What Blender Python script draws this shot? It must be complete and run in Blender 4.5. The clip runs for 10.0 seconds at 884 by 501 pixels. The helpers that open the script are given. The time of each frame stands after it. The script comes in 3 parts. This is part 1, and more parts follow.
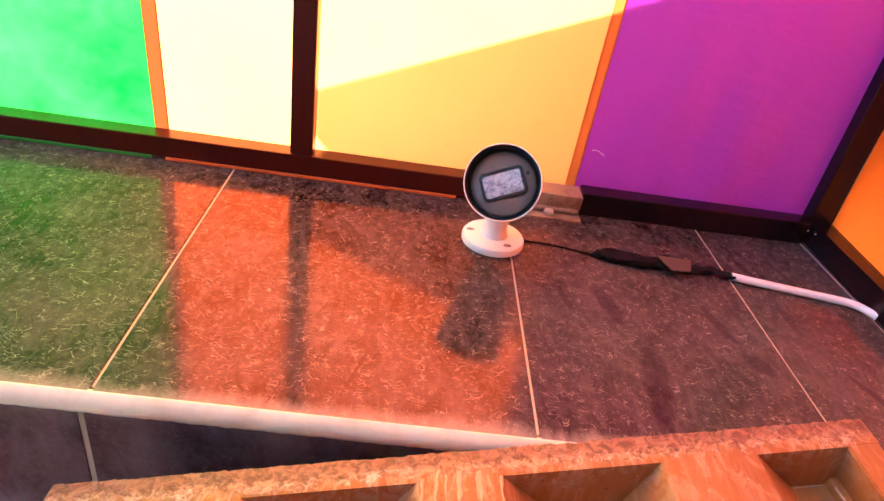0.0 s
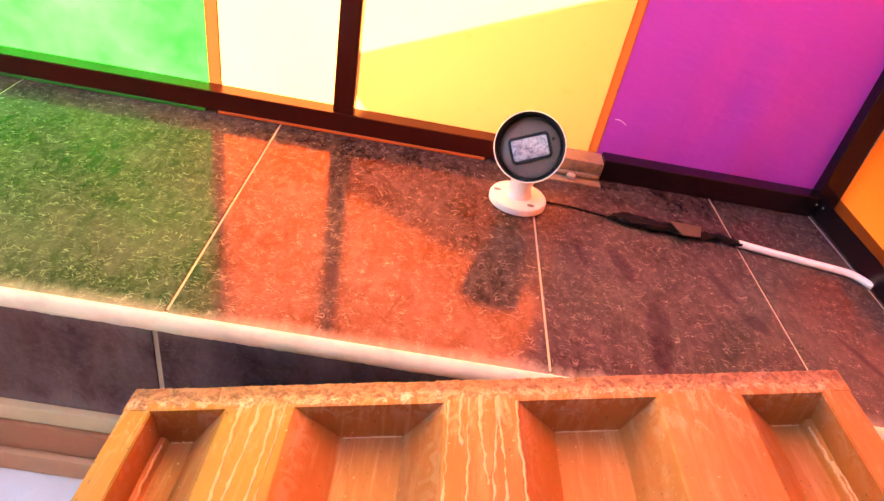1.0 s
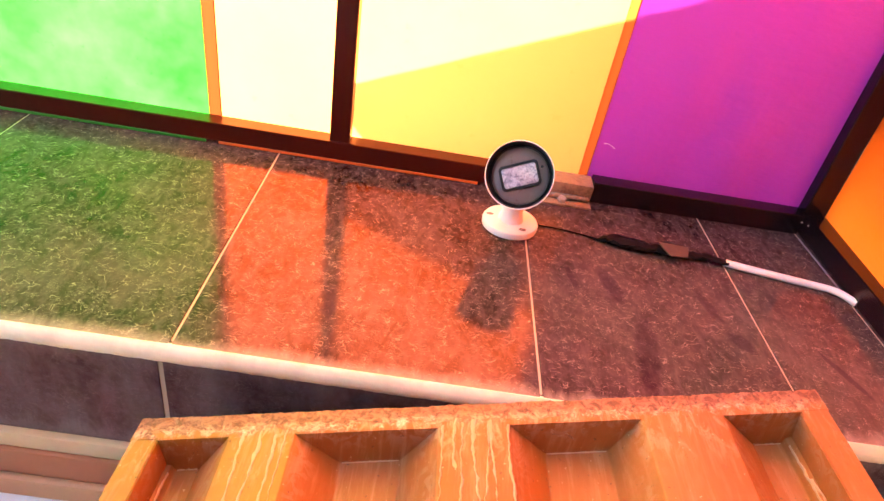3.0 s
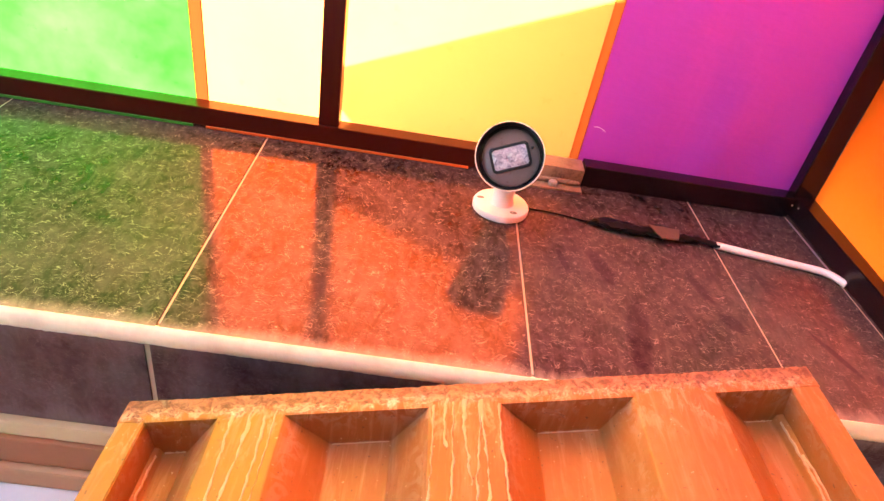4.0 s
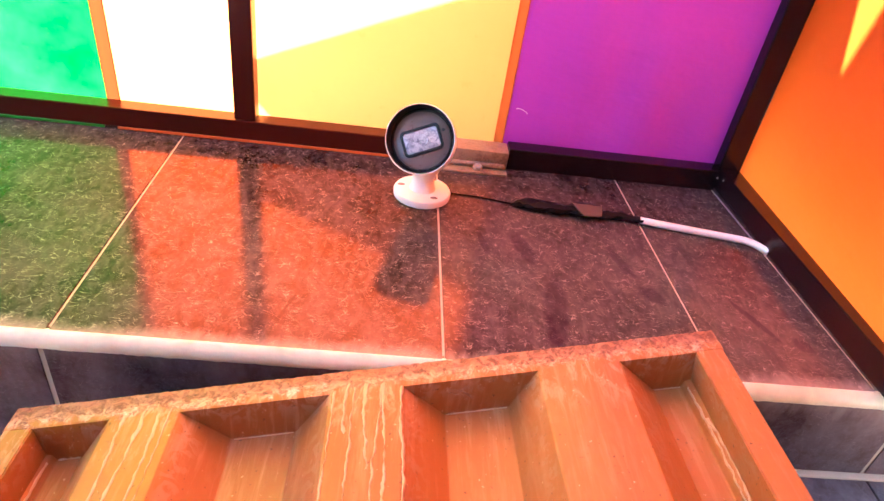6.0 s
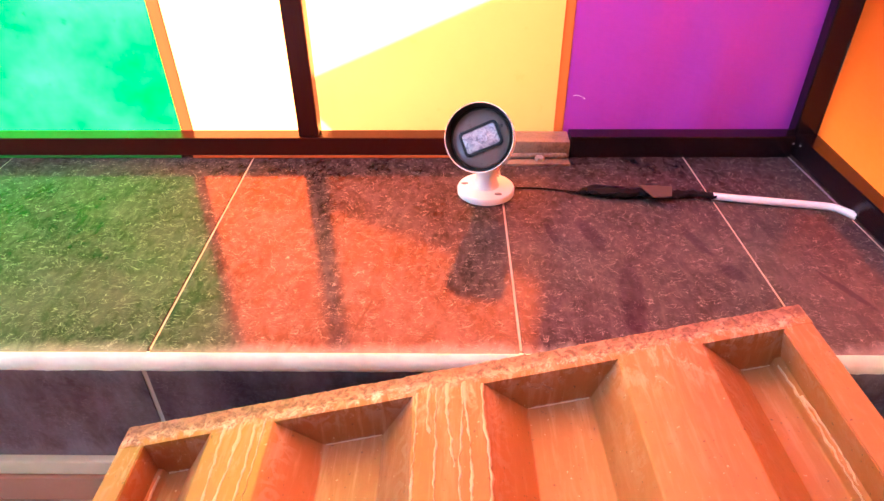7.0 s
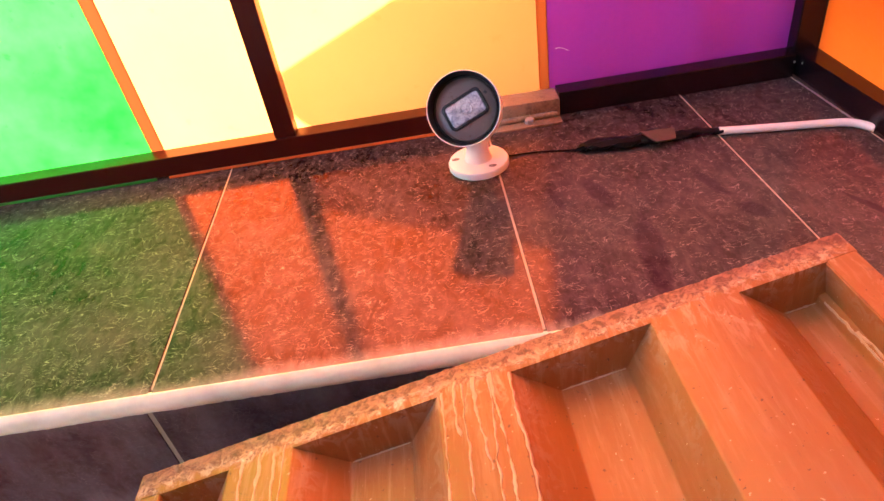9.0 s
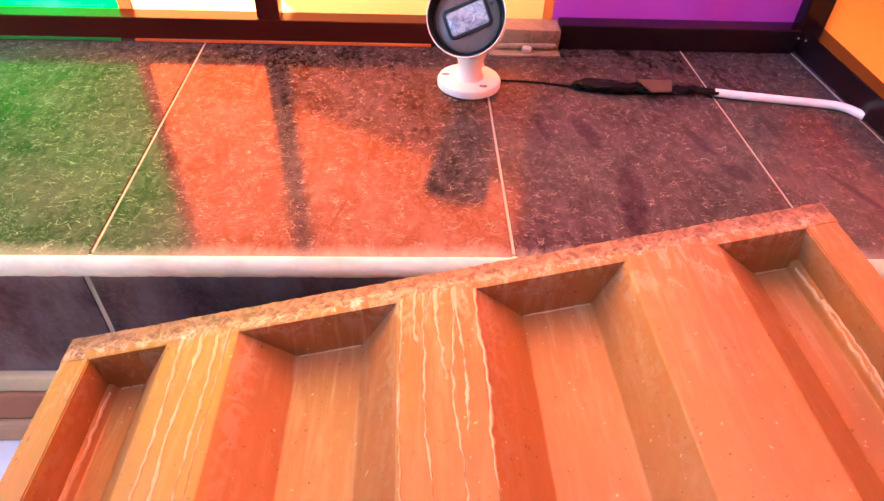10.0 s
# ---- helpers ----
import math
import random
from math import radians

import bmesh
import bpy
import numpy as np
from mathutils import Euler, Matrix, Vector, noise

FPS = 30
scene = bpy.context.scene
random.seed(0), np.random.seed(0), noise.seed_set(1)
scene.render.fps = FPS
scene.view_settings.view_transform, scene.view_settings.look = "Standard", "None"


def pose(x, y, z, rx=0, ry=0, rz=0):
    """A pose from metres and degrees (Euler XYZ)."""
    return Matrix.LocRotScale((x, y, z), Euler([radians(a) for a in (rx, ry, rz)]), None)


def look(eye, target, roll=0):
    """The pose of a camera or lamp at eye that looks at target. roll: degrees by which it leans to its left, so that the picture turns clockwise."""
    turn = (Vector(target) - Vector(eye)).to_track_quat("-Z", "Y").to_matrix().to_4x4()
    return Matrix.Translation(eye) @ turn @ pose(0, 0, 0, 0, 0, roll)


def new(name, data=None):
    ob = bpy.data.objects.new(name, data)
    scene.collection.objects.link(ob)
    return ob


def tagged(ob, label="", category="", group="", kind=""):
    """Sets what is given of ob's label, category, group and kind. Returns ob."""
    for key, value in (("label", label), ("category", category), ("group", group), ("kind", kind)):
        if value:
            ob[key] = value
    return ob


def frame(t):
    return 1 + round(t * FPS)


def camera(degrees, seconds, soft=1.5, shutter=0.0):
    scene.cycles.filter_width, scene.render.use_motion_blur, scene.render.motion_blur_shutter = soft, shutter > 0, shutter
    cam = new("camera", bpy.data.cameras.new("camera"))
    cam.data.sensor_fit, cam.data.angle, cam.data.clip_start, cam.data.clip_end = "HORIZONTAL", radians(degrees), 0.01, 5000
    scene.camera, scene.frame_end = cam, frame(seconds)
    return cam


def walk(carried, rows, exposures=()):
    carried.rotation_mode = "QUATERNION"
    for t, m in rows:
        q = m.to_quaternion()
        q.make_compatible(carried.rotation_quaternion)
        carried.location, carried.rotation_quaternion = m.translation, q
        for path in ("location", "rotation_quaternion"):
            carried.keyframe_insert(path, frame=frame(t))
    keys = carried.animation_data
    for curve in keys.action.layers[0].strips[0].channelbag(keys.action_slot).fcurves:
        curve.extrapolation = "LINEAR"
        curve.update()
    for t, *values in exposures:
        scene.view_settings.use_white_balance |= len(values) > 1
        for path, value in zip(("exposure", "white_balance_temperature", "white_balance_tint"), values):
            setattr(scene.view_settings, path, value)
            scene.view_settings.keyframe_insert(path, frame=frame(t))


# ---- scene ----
cam = camera(69.0, 10.0)
PATH = [
    (0, (-0.1136, -0.3038, 0.3331), (0.0284, 1.3832, -0.7317), 9.82),
    (0.5, (-0.1041, -0.3287, 0.3394), (0.0302, 1.3257, -0.7764), 10.05),
    (1, (-0.125, -0.3557, 0.3571), (-0.0258, 1.2637, -0.8124), 11.62),
    (1.5, (-0.1244, -0.3516, 0.3815), (-0.0242, 1.2772, -0.7748), 10.60),
    (2, (-0.1248, -0.3565, 0.3855), (-0.0286, 1.281, -0.7587), 10.91),
    (3.5, (-0.1194, -0.3646, 0.3784), (-0.0277, 1.2717, -0.768), 10.24),
    (4, (-0.1185, -0.3662, 0.3711), (0.0002, 1.2616, -0.7847), 10.75),
    (4.5, (-0.1198, -0.3676, 0.3644), (0.0027, 1.2472, -0.8092), 10.40),
    (5, (-0.1092, -0.3645, 0.3674), (0.0313, 1.2954, -0.7394), 10.11),
    (5.5, (-0.0677, -0.3698, 0.3716), (0.0995, 1.2843, -0.7401), 10.94),
    (6, (-0.057, -0.3668, 0.3604), (0.1305, 1.2658, -0.7795), 8.97),
    (6.2, (-0.0613, -0.3699, 0.3603), (0.0726, 1.2624, -0.7877), 6.84),
    (7.3, (-0.0467, -0.3699, 0.3698), (-0.0579, 1.2554, -0.7956), -2.34),
    (7.5, (-0.0303, -0.3603, 0.3718), (-0.0054, 1.2741, -0.7806), -3.54),
    (8, (-0.0146, -0.3521, 0.3517), (-0.0291, 1.3124, -0.757), -9.98),
    (8.5, (-0.0333, -0.3434, 0.3295), (-0.1483, 1.3782, -0.6819), -16.25),
    (9, (-0.0549, -0.336, 0.3471), (-0.102, 1.252, -0.8679), -10.04),
    (9.5, (-0.0773, -0.3308, 0.3307), (-0.0207, 1.1593, -1.0021), 1.80),
    (10, (-0.0735, -0.3355, 0.3175), (0.0169, 1.1291, -1.0414), 2.71),
]
EXPOSURES = [(0.0, 4.22, 5850, 11), (0.5, 4.47, 5850, 11), (1.0, 4.62, 6600, 11), (2.0, 4.62, 6550, 11), (4.5, 4.62, 6950, 11), (5.0, 4.57, 6450, 11), (5.5, 4.57, 5700, 11),
             (7.5, 4.67, 5500, 11), (8.0, 4.67, 5500, 11), (8.5, 4.05, 6200, 11), (9.0, 4.14, 6200, 11), (9.5, 4.52, 5500, 11), (10.0, 4.62, 5400, 11)]
walk(cam, [(t, look(eye, target, roll)) for t, eye, target, roll in PATH], EXPOSURES)

# ---- world, sun, exposure ----
SUN = Vector((-0.28, -0.72, -0.63)).normalized()      # the way the sunlight travels
world = bpy.data.worlds.new("sky")
scene.world = world
world.use_nodes = True
wn = world.node_tree.nodes
sky = wn.new("ShaderNodeTexSky")
sky.sky_type = "NISHITA"
sky.sun_disc = False
sky.sun_elevation = math.asin(-SUN.z)
sky.sun_rotation = math.atan2(-SUN.x, -SUN.y)
sky.dust_density = 2.0
wn["Background"].inputs[1].default_value = 0.085
world.node_tree.links.new(sky.outputs[0], wn["Background"].inputs[0])
sun = new("sun", bpy.data.lights.new("sun", "SUN"))
sun.data.energy, sun.data.angle, sun.data.color = 5.2, radians(0.5), (1.0, 0.94, 0.84)
sun.matrix_world = look((0.6, 1.6, 1.6), Vector((0.6, 1.6, 1.6)) + SUN)


# ---- materials ----
class Nodes:
    """A small helper round a material's node tree."""

    def __init__(self, name):
        self.mat = bpy.data.materials.new(name)
        self.mat.use_nodes = True
        self.t = self.mat.node_tree
        self.bsdf = self.t.nodes["Principled BSDF"]
        self.out = self.t.nodes["Material Output"]
        self.co = self.t.nodes.new("ShaderNodeTexCoord").outputs["Object"]

    def add(self, kind, **inputs):
        n = self.t.nodes.new("ShaderNode" + kind)
        for k, v in inputs.items():
            self.put(n.inputs[k.replace("_", " ")], v)
        return n

    def put(self, socket, v):
        if isinstance(v, bpy.types.NodeSocket):
            self.t.links.new(v, socket)
        else:
            socket.default_value = (*v, 1.0) if isinstance(v, tuple) and len(v) == 3 and socket.type == "RGBA" else v

    def stretch(self, s, rot=(0, 0, 0)):
        n = self.add("Mapping", Vector=self.co)
        n.inputs["Scale"].default_value = s
        n.inputs["Rotation"].default_value = rot
        return n.outputs[0]

    def noise(self, scale, detail=4.0, rough=0.55, co=None, distort=0.0):
        return self.add("TexNoise", Vector=co or self.co, Scale=scale, Detail=detail, Roughness=rough, Distortion=distort).outputs["Fac"]

    def ramp(self, fac, a, b, lo=(0, 0, 0), hi=(1, 1, 1)):
        n = self.add("ValToRGB", Fac=fac)
        e = n.color_ramp.elements
        e[0].position, e[1].position = a, b
        e[0].color, e[1].color = (*lo, 1), (*hi, 1)
        return n.outputs[0]

    def mix(self, fac, a, b, kind="MIX"):
        n = self.t.nodes.new("ShaderNodeMix")
        n.data_type, n.blend_type = "RGBA", kind
        self.put(n.inputs[0], fac)
        self.put(n.inputs[6], a)
        self.put(n.inputs[7], b)
        return n.outputs[2]

    def math(self, op, a, b=0.0):
        n = self.t.nodes.new("ShaderNodeMath")
        n.operation = op
        self.put(n.inputs[0], a)
        self.put(n.inputs[1], b)
        return n.outputs[0]

    def bump(self, height, strength, distance=0.001):
        n = self.add("Bump", Height=height, Strength=strength, Distance=distance)
        self.put(self.bsdf.inputs["Normal"], n.outputs[0])
        return n.outputs[0]

    def set(self, **inputs):
        for k, v in inputs.items():
            self.put(self.bsdf.inputs[k.replace("_", " ")], v)
        return self.mat


# dark purple stains, and sixth in the list a long dark band
STAINS_AND_BAND = ((0.086, 0.166, 0.009, 0.030, 0.25), (0.205, 0.106, 0.009, 0.016, 0.6), (0.296, 0.082, 0.004, 0.034, 0.45), (0.045, 0.170, 0.004, 0.022, 0.2),
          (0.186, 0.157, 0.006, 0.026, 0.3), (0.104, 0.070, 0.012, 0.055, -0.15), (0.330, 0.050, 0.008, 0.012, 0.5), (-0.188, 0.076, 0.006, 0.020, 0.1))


# broad patches of paler tone on the right-hand tiles
PALE_PATCHES = ((0.115, 0.085, 0.11, 0.14, 0.2), (0.290, 0.110, 0.07, 0.15, 0.1))


def slate(name, dark, light, fleck, dust, rough, dusty=0.22, stains_and_band=(), edge=None, worn=0.78, pale_patches=()):
    """Cleft dark stone: cloudy patches, fine pale scratches and a film of dust."""
    n = Nodes(name)
    rnd = n.add("ObjectInfo").outputs["Random"]
    cloud = n.noise(18, 7, 0.68, distort=0.9)
    grain = n.noise(150, 5, 0.7, co=n.stretch((1, 0.6, 1), (0, 0, 0.5)))
    col = n.mix(n.ramp(cloud, 0.40, 0.62), dark, light)
    col = n.mix(n.math("MULTIPLY", n.ramp(grain, 0.46, 0.70), 0.85), col, fleck)
    # fine bent pale scratches
    warp = n.add("TexNoise", Vector=n.co, Scale=40.0, Detail=2.0).outputs["Color"]
    bent = n.add("MixRGB", Fac=0.025, Color1=n.co, Color2=warp).outputs[0]
    long = n.add("Mapping", Vector=bent)
    long.inputs["Scale"].default_value = (0.55, 1.7, 1.0)
    long.inputs["Rotation"].default_value = (0, 0, 0.5)
    vor = n.add("TexVoronoi", Vector=long.outputs[0], Scale=185.0)
    vor.feature = "DISTANCE_TO_EDGE"
    line = n.ramp(vor.outputs["Distance"], 0.0, 0.038, (1, 1, 1), (0, 0, 0))
    some = n.ramp(n.noise(100, 4, 0.65), 0.47, 0.58)
    scratch = n.math("MULTIPLY", line, some)
    col = n.mix(n.math("MULTIPLY", scratch, worn), col, dust)
    # small pale flakes in loose drifts
    flat = n.add("TexVoronoi", Vector=long.outputs[0], Scale=330.0).outputs["Distance"]
    drift = n.ramp(n.noise(24, 5, 0.7, distort=1.2), 0.50, 0.68)
    chip = n.math("MULTIPLY", n.ramp(flat, 0.16, 0.30, (1, 1, 1), (0, 0, 0)), drift)
    col = n.mix(n.math("MULTIPLY", chip, 0.40), col, dust)
    # long dark smears
    smear = n.ramp(n.noise(12, 6, 0.62, co=n.stretch((2.0, 0.8, 1), (0, 0, -0.35)), distort=1.6), 0.57, 0.63)
    col = n.mix(n.math("MULTIPLY", smear, 0.60), col, (dark[0] * 0.55, dark[1] * 0.30, dark[2] * 0.75))
    fibre = n.ramp(n.noise(70, 5, 0.7, co=n.stretch((1.0, 0.35, 1), (0, 0, 0.75)), distort=0.8), 0.52, 0.66)
    col = n.mix(n.math("MULTIPLY", fibre, 0.60), col, fleck)
    wob = n.add("TexNoise", Vector=n.co, Scale=75.0, Detail=4.0, Roughness=0.65).outputs["Color"]
    for x, y, rx, ry, turn, tone, amount in [(*p, dust, 0.10) for p in pale_patches] + [(*p, (0.012, 0.002, 0.014), 0.55) for p in stains_and_band]:
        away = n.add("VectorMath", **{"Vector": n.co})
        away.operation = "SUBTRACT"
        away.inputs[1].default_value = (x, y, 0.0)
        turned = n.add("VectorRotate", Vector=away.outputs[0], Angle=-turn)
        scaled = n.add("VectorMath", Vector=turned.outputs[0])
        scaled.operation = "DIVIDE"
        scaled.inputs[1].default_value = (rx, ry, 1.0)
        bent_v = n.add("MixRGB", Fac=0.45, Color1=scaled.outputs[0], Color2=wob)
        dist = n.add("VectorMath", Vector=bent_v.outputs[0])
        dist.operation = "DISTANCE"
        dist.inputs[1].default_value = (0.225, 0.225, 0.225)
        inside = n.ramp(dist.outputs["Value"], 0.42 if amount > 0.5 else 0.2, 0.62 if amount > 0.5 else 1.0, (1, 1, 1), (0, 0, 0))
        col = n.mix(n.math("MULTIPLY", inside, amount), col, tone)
    col = n.mix(n.math("MULTIPLY", rnd, 0.25), col, dark)
    film = n.ramp(n.noise(5 if dusty < 0.3 else 14, 5, 0.65, co=n.stretch((1, 1, 0.45))), 0.42, 0.72)
    col = n.mix(n.math("MULTIPLY", film, dusty), col, dust)
    # cement dust smeared in from an edge
    for axis, place, reach in edge or ():
        far = n.math("ABSOLUTE", n.math("SUBTRACT", n.add("SeparateXYZ", Vector=n.co).outputs[axis], place))
        wisp = n.noise(26, 6, 0.7, co=n.stretch((1.6, 0.7, 0.45)), distort=0.9)
        near = n.ramp(n.math("SUBTRACT", n.math("MULTIPLY", wisp, 2.0), n.math("DIVIDE", far, reach)), 0.20, 1.0)
        col = n.mix(n.math("MULTIPLY", near, 0.40), col, dust)
    height = n.math("ADD", n.math("MULTIPLY", grain, 0.6), n.math("ADD", cloud, n.math("MULTIPLY", scratch, 0.35)))
    normal = n.bump(height, 0.12, 0.0010)
    r = n.math("ADD", rough, n.math("MULTIPLY", n.ramp(n.noise(30, 4), 0.3, 0.8), 0.08))
    n.set(Base_Color=col, Roughness=0.9, Specular_IOR_Level=0.0)
    # gloss that mirrors the windows; their reflection's red is put into its colour
    gloss = n.add("BsdfGlossy", Color=(0.70, 0.275, 0.14), Roughness=r, Normal=normal)
    edge = n.add("Fresnel", IOR=1.58, Normal=normal)
    both = n.add("MixShader", Fac=edge.outputs[0])
    n.t.links.new(n.bsdf.outputs[0], both.inputs[1])
    n.t.links.new(gloss.outputs[0], both.inputs[2])
    n.t.links.new(both.outputs[0], n.out.inputs["Surface"])
    return n.mat


def cement(name, col, stain, rough=0.75, scale=60):
    n = Nodes(name)
    g = n.noise(scale, 6, 0.65)
    s = n.ramp(n.noise(scale * 0.25, 5, 0.6), 0.42, 0.72)
    c = n.mix(n.math("MULTIPLY", s, 0.6), n.mix(n.math("MULTIPLY", g, 0.35), col, stain), stain)
    n.bump(g, 0.5, 0.0012)
    return n.set(Base_Color=c, Roughness=rough)


def film(name, colour, deep, blotch=0.25, diffuse=0.25):
    """Stretched coloured sheet that lets light through."""
    n = Nodes(name)
    b = n.ramp(n.noise(9, 5, 0.65), 0.35, 0.75)
    spots = n.ramp(n.noise(70, 3, 0.6), 0.66, 0.74)
    c = n.mix(n.math("MULTIPLY", b, blotch), colour, deep)
    c = n.mix(n.math("MULTIPLY", spots, min(1.4 * blotch, 0.5)), c, deep)
    tr = n.add("BsdfTranslucent", Color=c)
    bump = n.add("Bump", Height=n.noise(26, 3, co=n.stretch((1, 1, 3))), Strength=0.35, Distance=0.004).outputs[0]
    di = n.set(Base_Color=c, Roughness=0.35, Normal=bump)
    m = n.add("MixShader", Fac=diffuse)
    n.t.links.new(tr.outputs[0], m.inputs[1])
    n.t.links.new(n.bsdf.outputs[0], m.inputs[2])
    n.t.links.new(m.outputs[0], n.out.inputs["Surface"])
    return n.mat


def painted_metal(name, col, wear, rough, amount=0.5, scale=40, bump=0.15, gloss=0.5):
    n = Nodes(name)
    big = n.noise(scale * 0.2, 5, 0.6)
    fine = n.noise(scale * 4, 4, 0.6)
    m = n.ramp(n.math("ADD", n.math("MULTIPLY", big, 0.7), n.math("MULTIPLY", fine, 0.3)), 0.5, 0.68)
    c = n.mix(n.math("MULTIPLY", m, amount), col, wear)
    n.bump(n.noise(scale * 2, 5), bump, 0.0008)
    return n.set(Base_Color=c, Roughness=n.math("ADD", rough, n.math("MULTIPLY", fine, 0.15)), Specular_IOR_Level=gloss)


def orange_paint():
    """Old orange paint: ochre patches towards one side, chalky wear, scratches along the flutes."""
    n = Nodes("orange_paint")
    base, worn, ochre = (0.262, 0.078, 0.014), (0.40, 0.175, 0.08), (0.31, 0.140, 0.009)
    sep = n.add("SeparateXYZ", Vector=n.co)
    side = n.math("ADD", sep.outputs[0], n.math("MULTIPLY", n.noise(7, 4), 0.03))
    c = n.mix(n.ramp(n.noise(6, 5, 0.6, co=n.stretch((3, 0.7, 1))), 0.42, 0.72), base, (0.33, 0.108, 0.020))
    c = n.mix(n.math("MULTIPLY", n.ramp(n.noise(26, 5, 0.65, co=n.stretch((3, 0.8, 1)), distort=0.5), 0.52, 0.72), 0.30), c, worn)
    yel = n.math("MULTIPLY", n.ramp(n.math("ADD", side, 0.5), 0.325, 0.345, (1, 1, 1), (0, 0, 0)), n.ramp(n.noise(11, 3, co=n.stretch((2, 0.6, 1))), 0.22, 0.45))
    level = n.math("SUBTRACT", n.math("ADD", sep.outputs[2], n.math("MULTIPLY", sep.outputs[1], 0.04)), n.math("SUBTRACT", n.math("MULTIPLY", sep.outputs[0], 0.1905), 0.0037))
    yel = n.math("MULTIPLY", yel, n.ramp(n.math("MULTIPLY", level, 20.0), 0.38, 0.52))
    c = n.mix(n.math("MULTIPLY", yel, 0.75), c, ochre)
    # pale scoured steel and rust along the outer end, pale chalky runs washed down from it
    reach = n.math("ADD", n.math("SUBTRACT", sep.outputs[1], n.math("MULTIPLY", sep.outputs[0], 0.0777)), 0.026)
    near = n.ramp(n.math("ADD", n.math("MULTIPLY", reach, 4.0), 1.0), 0.15, 1.0)
    wash = n.ramp(n.noise(30, 5, 0.65, co=n.stretch((5.5, 0.45, 0.6)), distort=0.3), 0.52, 0.70)
    c = n.mix(n.math("MULTIPLY", n.math("MULTIPLY", wash, near), 0.42), c, (0.52, 0.27, 0.15))
    # chalky crust just inside the end bar, on the ridges
    close = n.ramp(n.math("ADD", n.math("MULTIPLY", reach, 13.0), 1.0), 0.05, 0.75)
    crust = n.ramp(n.noise(48, 6, 0.7, co=n.stretch((2.2, 0.7, 1)), distort=1.1), 0.50, 0.60)
    high = n.ramp(n.math("MULTIPLY", level, 20.0), 0.40, 0.52)
    c = n.mix(n.math("MULTIPLY", n.math("MULTIPLY", crust, close), n.math("MULTIPLY", high, 0.55)), c, (0.56, 0.33, 0.20))
    grime = n.ramp(n.noise(90, 5, 0.7), 0.64, 0.75)
    c = n.mix(n.math("MULTIPLY", grime, 0.5), c, (0.17, 0.065, 0.03))
    patch = n.noise(55, 7, 0.72, distort=0.8)
    # water marks below the rim of the flutes, dull tan scuffs, dark specks
    rim = n.math("MULTIPLY", n.ramp(n.math("MULTIPLY", level, 20.0), 0.16, 0.40), n.ramp(n.math("MULTIPLY", level, 20.0), 0.46, 0.56, (1, 1, 1), (0, 0, 0)))
    mark = n.ramp(n.noise(75, 4, 0.6, distort=1.2), 0.50, 0.56)
    c = n.mix(n.math("MULTIPLY", n.math("MULTIPLY", rim, mark), n.math("MULTIPLY", near, 0.5)), c, (0.36, 0.22, 0.15))
    scuff = n.ramp(n.noise(20, 6, 0.7, co=n.stretch((2.2, 0.8, 1)), distort=0.6), 0.52, 0.68)
    c = n.mix(n.math("MULTIPLY", scuff, 0.38), c, (0.30, 0.108, 0.036))
    specks = n.ramp(n.noise(310, 2, 0.5), 0.70, 0.74)
    c = n.mix(n.math("MULTIPLY", specks, 0.7), c, (0.08, 0.03, 0.015))
    crumbs = n.ramp(n.noise(260, 2, 0.5, co=n.stretch((1, 1, 1), (0.4, 0, 0))), 0.72, 0.75)
    c = n.mix(n.math("MULTIPLY", crumbs, 0.6), c, (0.55, 0.36, 0.22))
    fine = n.noise(240, 5, 0.7)
    flake = n.noise(130, 6, 0.75, distort=1.0)
    ragged = n.math("ADD", n.math("MULTIPLY", reach, 40.0), n.math("MULTIPLY", patch, 1.5))
    pale = n.ramp(ragged, -0.16, 0.12)
    c = n.mix(n.math("MULTIPLY", pale, 0.85), c, n.mix(n.ramp(flake, 0.44, 0.54), (0.20, 0.072, 0.032), n.mix(n.ramp(patch, 0.42, 0.56), (0.36, 0.15, 0.07), (0.52, 0.34, 0.22))))
    smudge = n.math("MULTIPLY", n.ramp(n.noise(42, 5, 0.7, co=n.stretch((0.8, 1, 1), (0, 0, 0.2)), distort=1.4), 0.60, 0.66), pale)
    c = n.mix(n.math("MULTIPLY", smudge, 0.7), c, (0.62, 0.48, 0.38))
    rust = n.ramp(n.math("ADD", ragged, n.math("MULTIPLY", fine, 0.5)), 0.46, 0.68)
    c = n.mix(n.math("MULTIPLY", rust, 0.80), c, n.mix(n.ramp(flake, 0.42, 0.60), (0.10, 0.026, 0.014), (0.26, 0.085, 0.045)))
    pits = n.math("MULTIPLY", n.ramp(fine, 0.56, 0.66), pale)
    c = n.mix(n.math("MULTIPLY", pits, 0.8), c, (0.07, 0.022, 0.013))
    relief = n.math("ADD", n.noise(35, 5), n.math("MULTIPLY", n.math("ADD", patch, fine), n.math("MULTIPLY", pale, 1.3)))
    n.bump(n.math("ADD", relief, n.math("MULTIPLY", n.noise(220, 3), 0.3)), 0.32, 0.0014)
    return n.set(Base_Color=c, Roughness=n.math("ADD", 0.38, n.math("MULTIPLY", n.noise(50, 4), 0.25)))


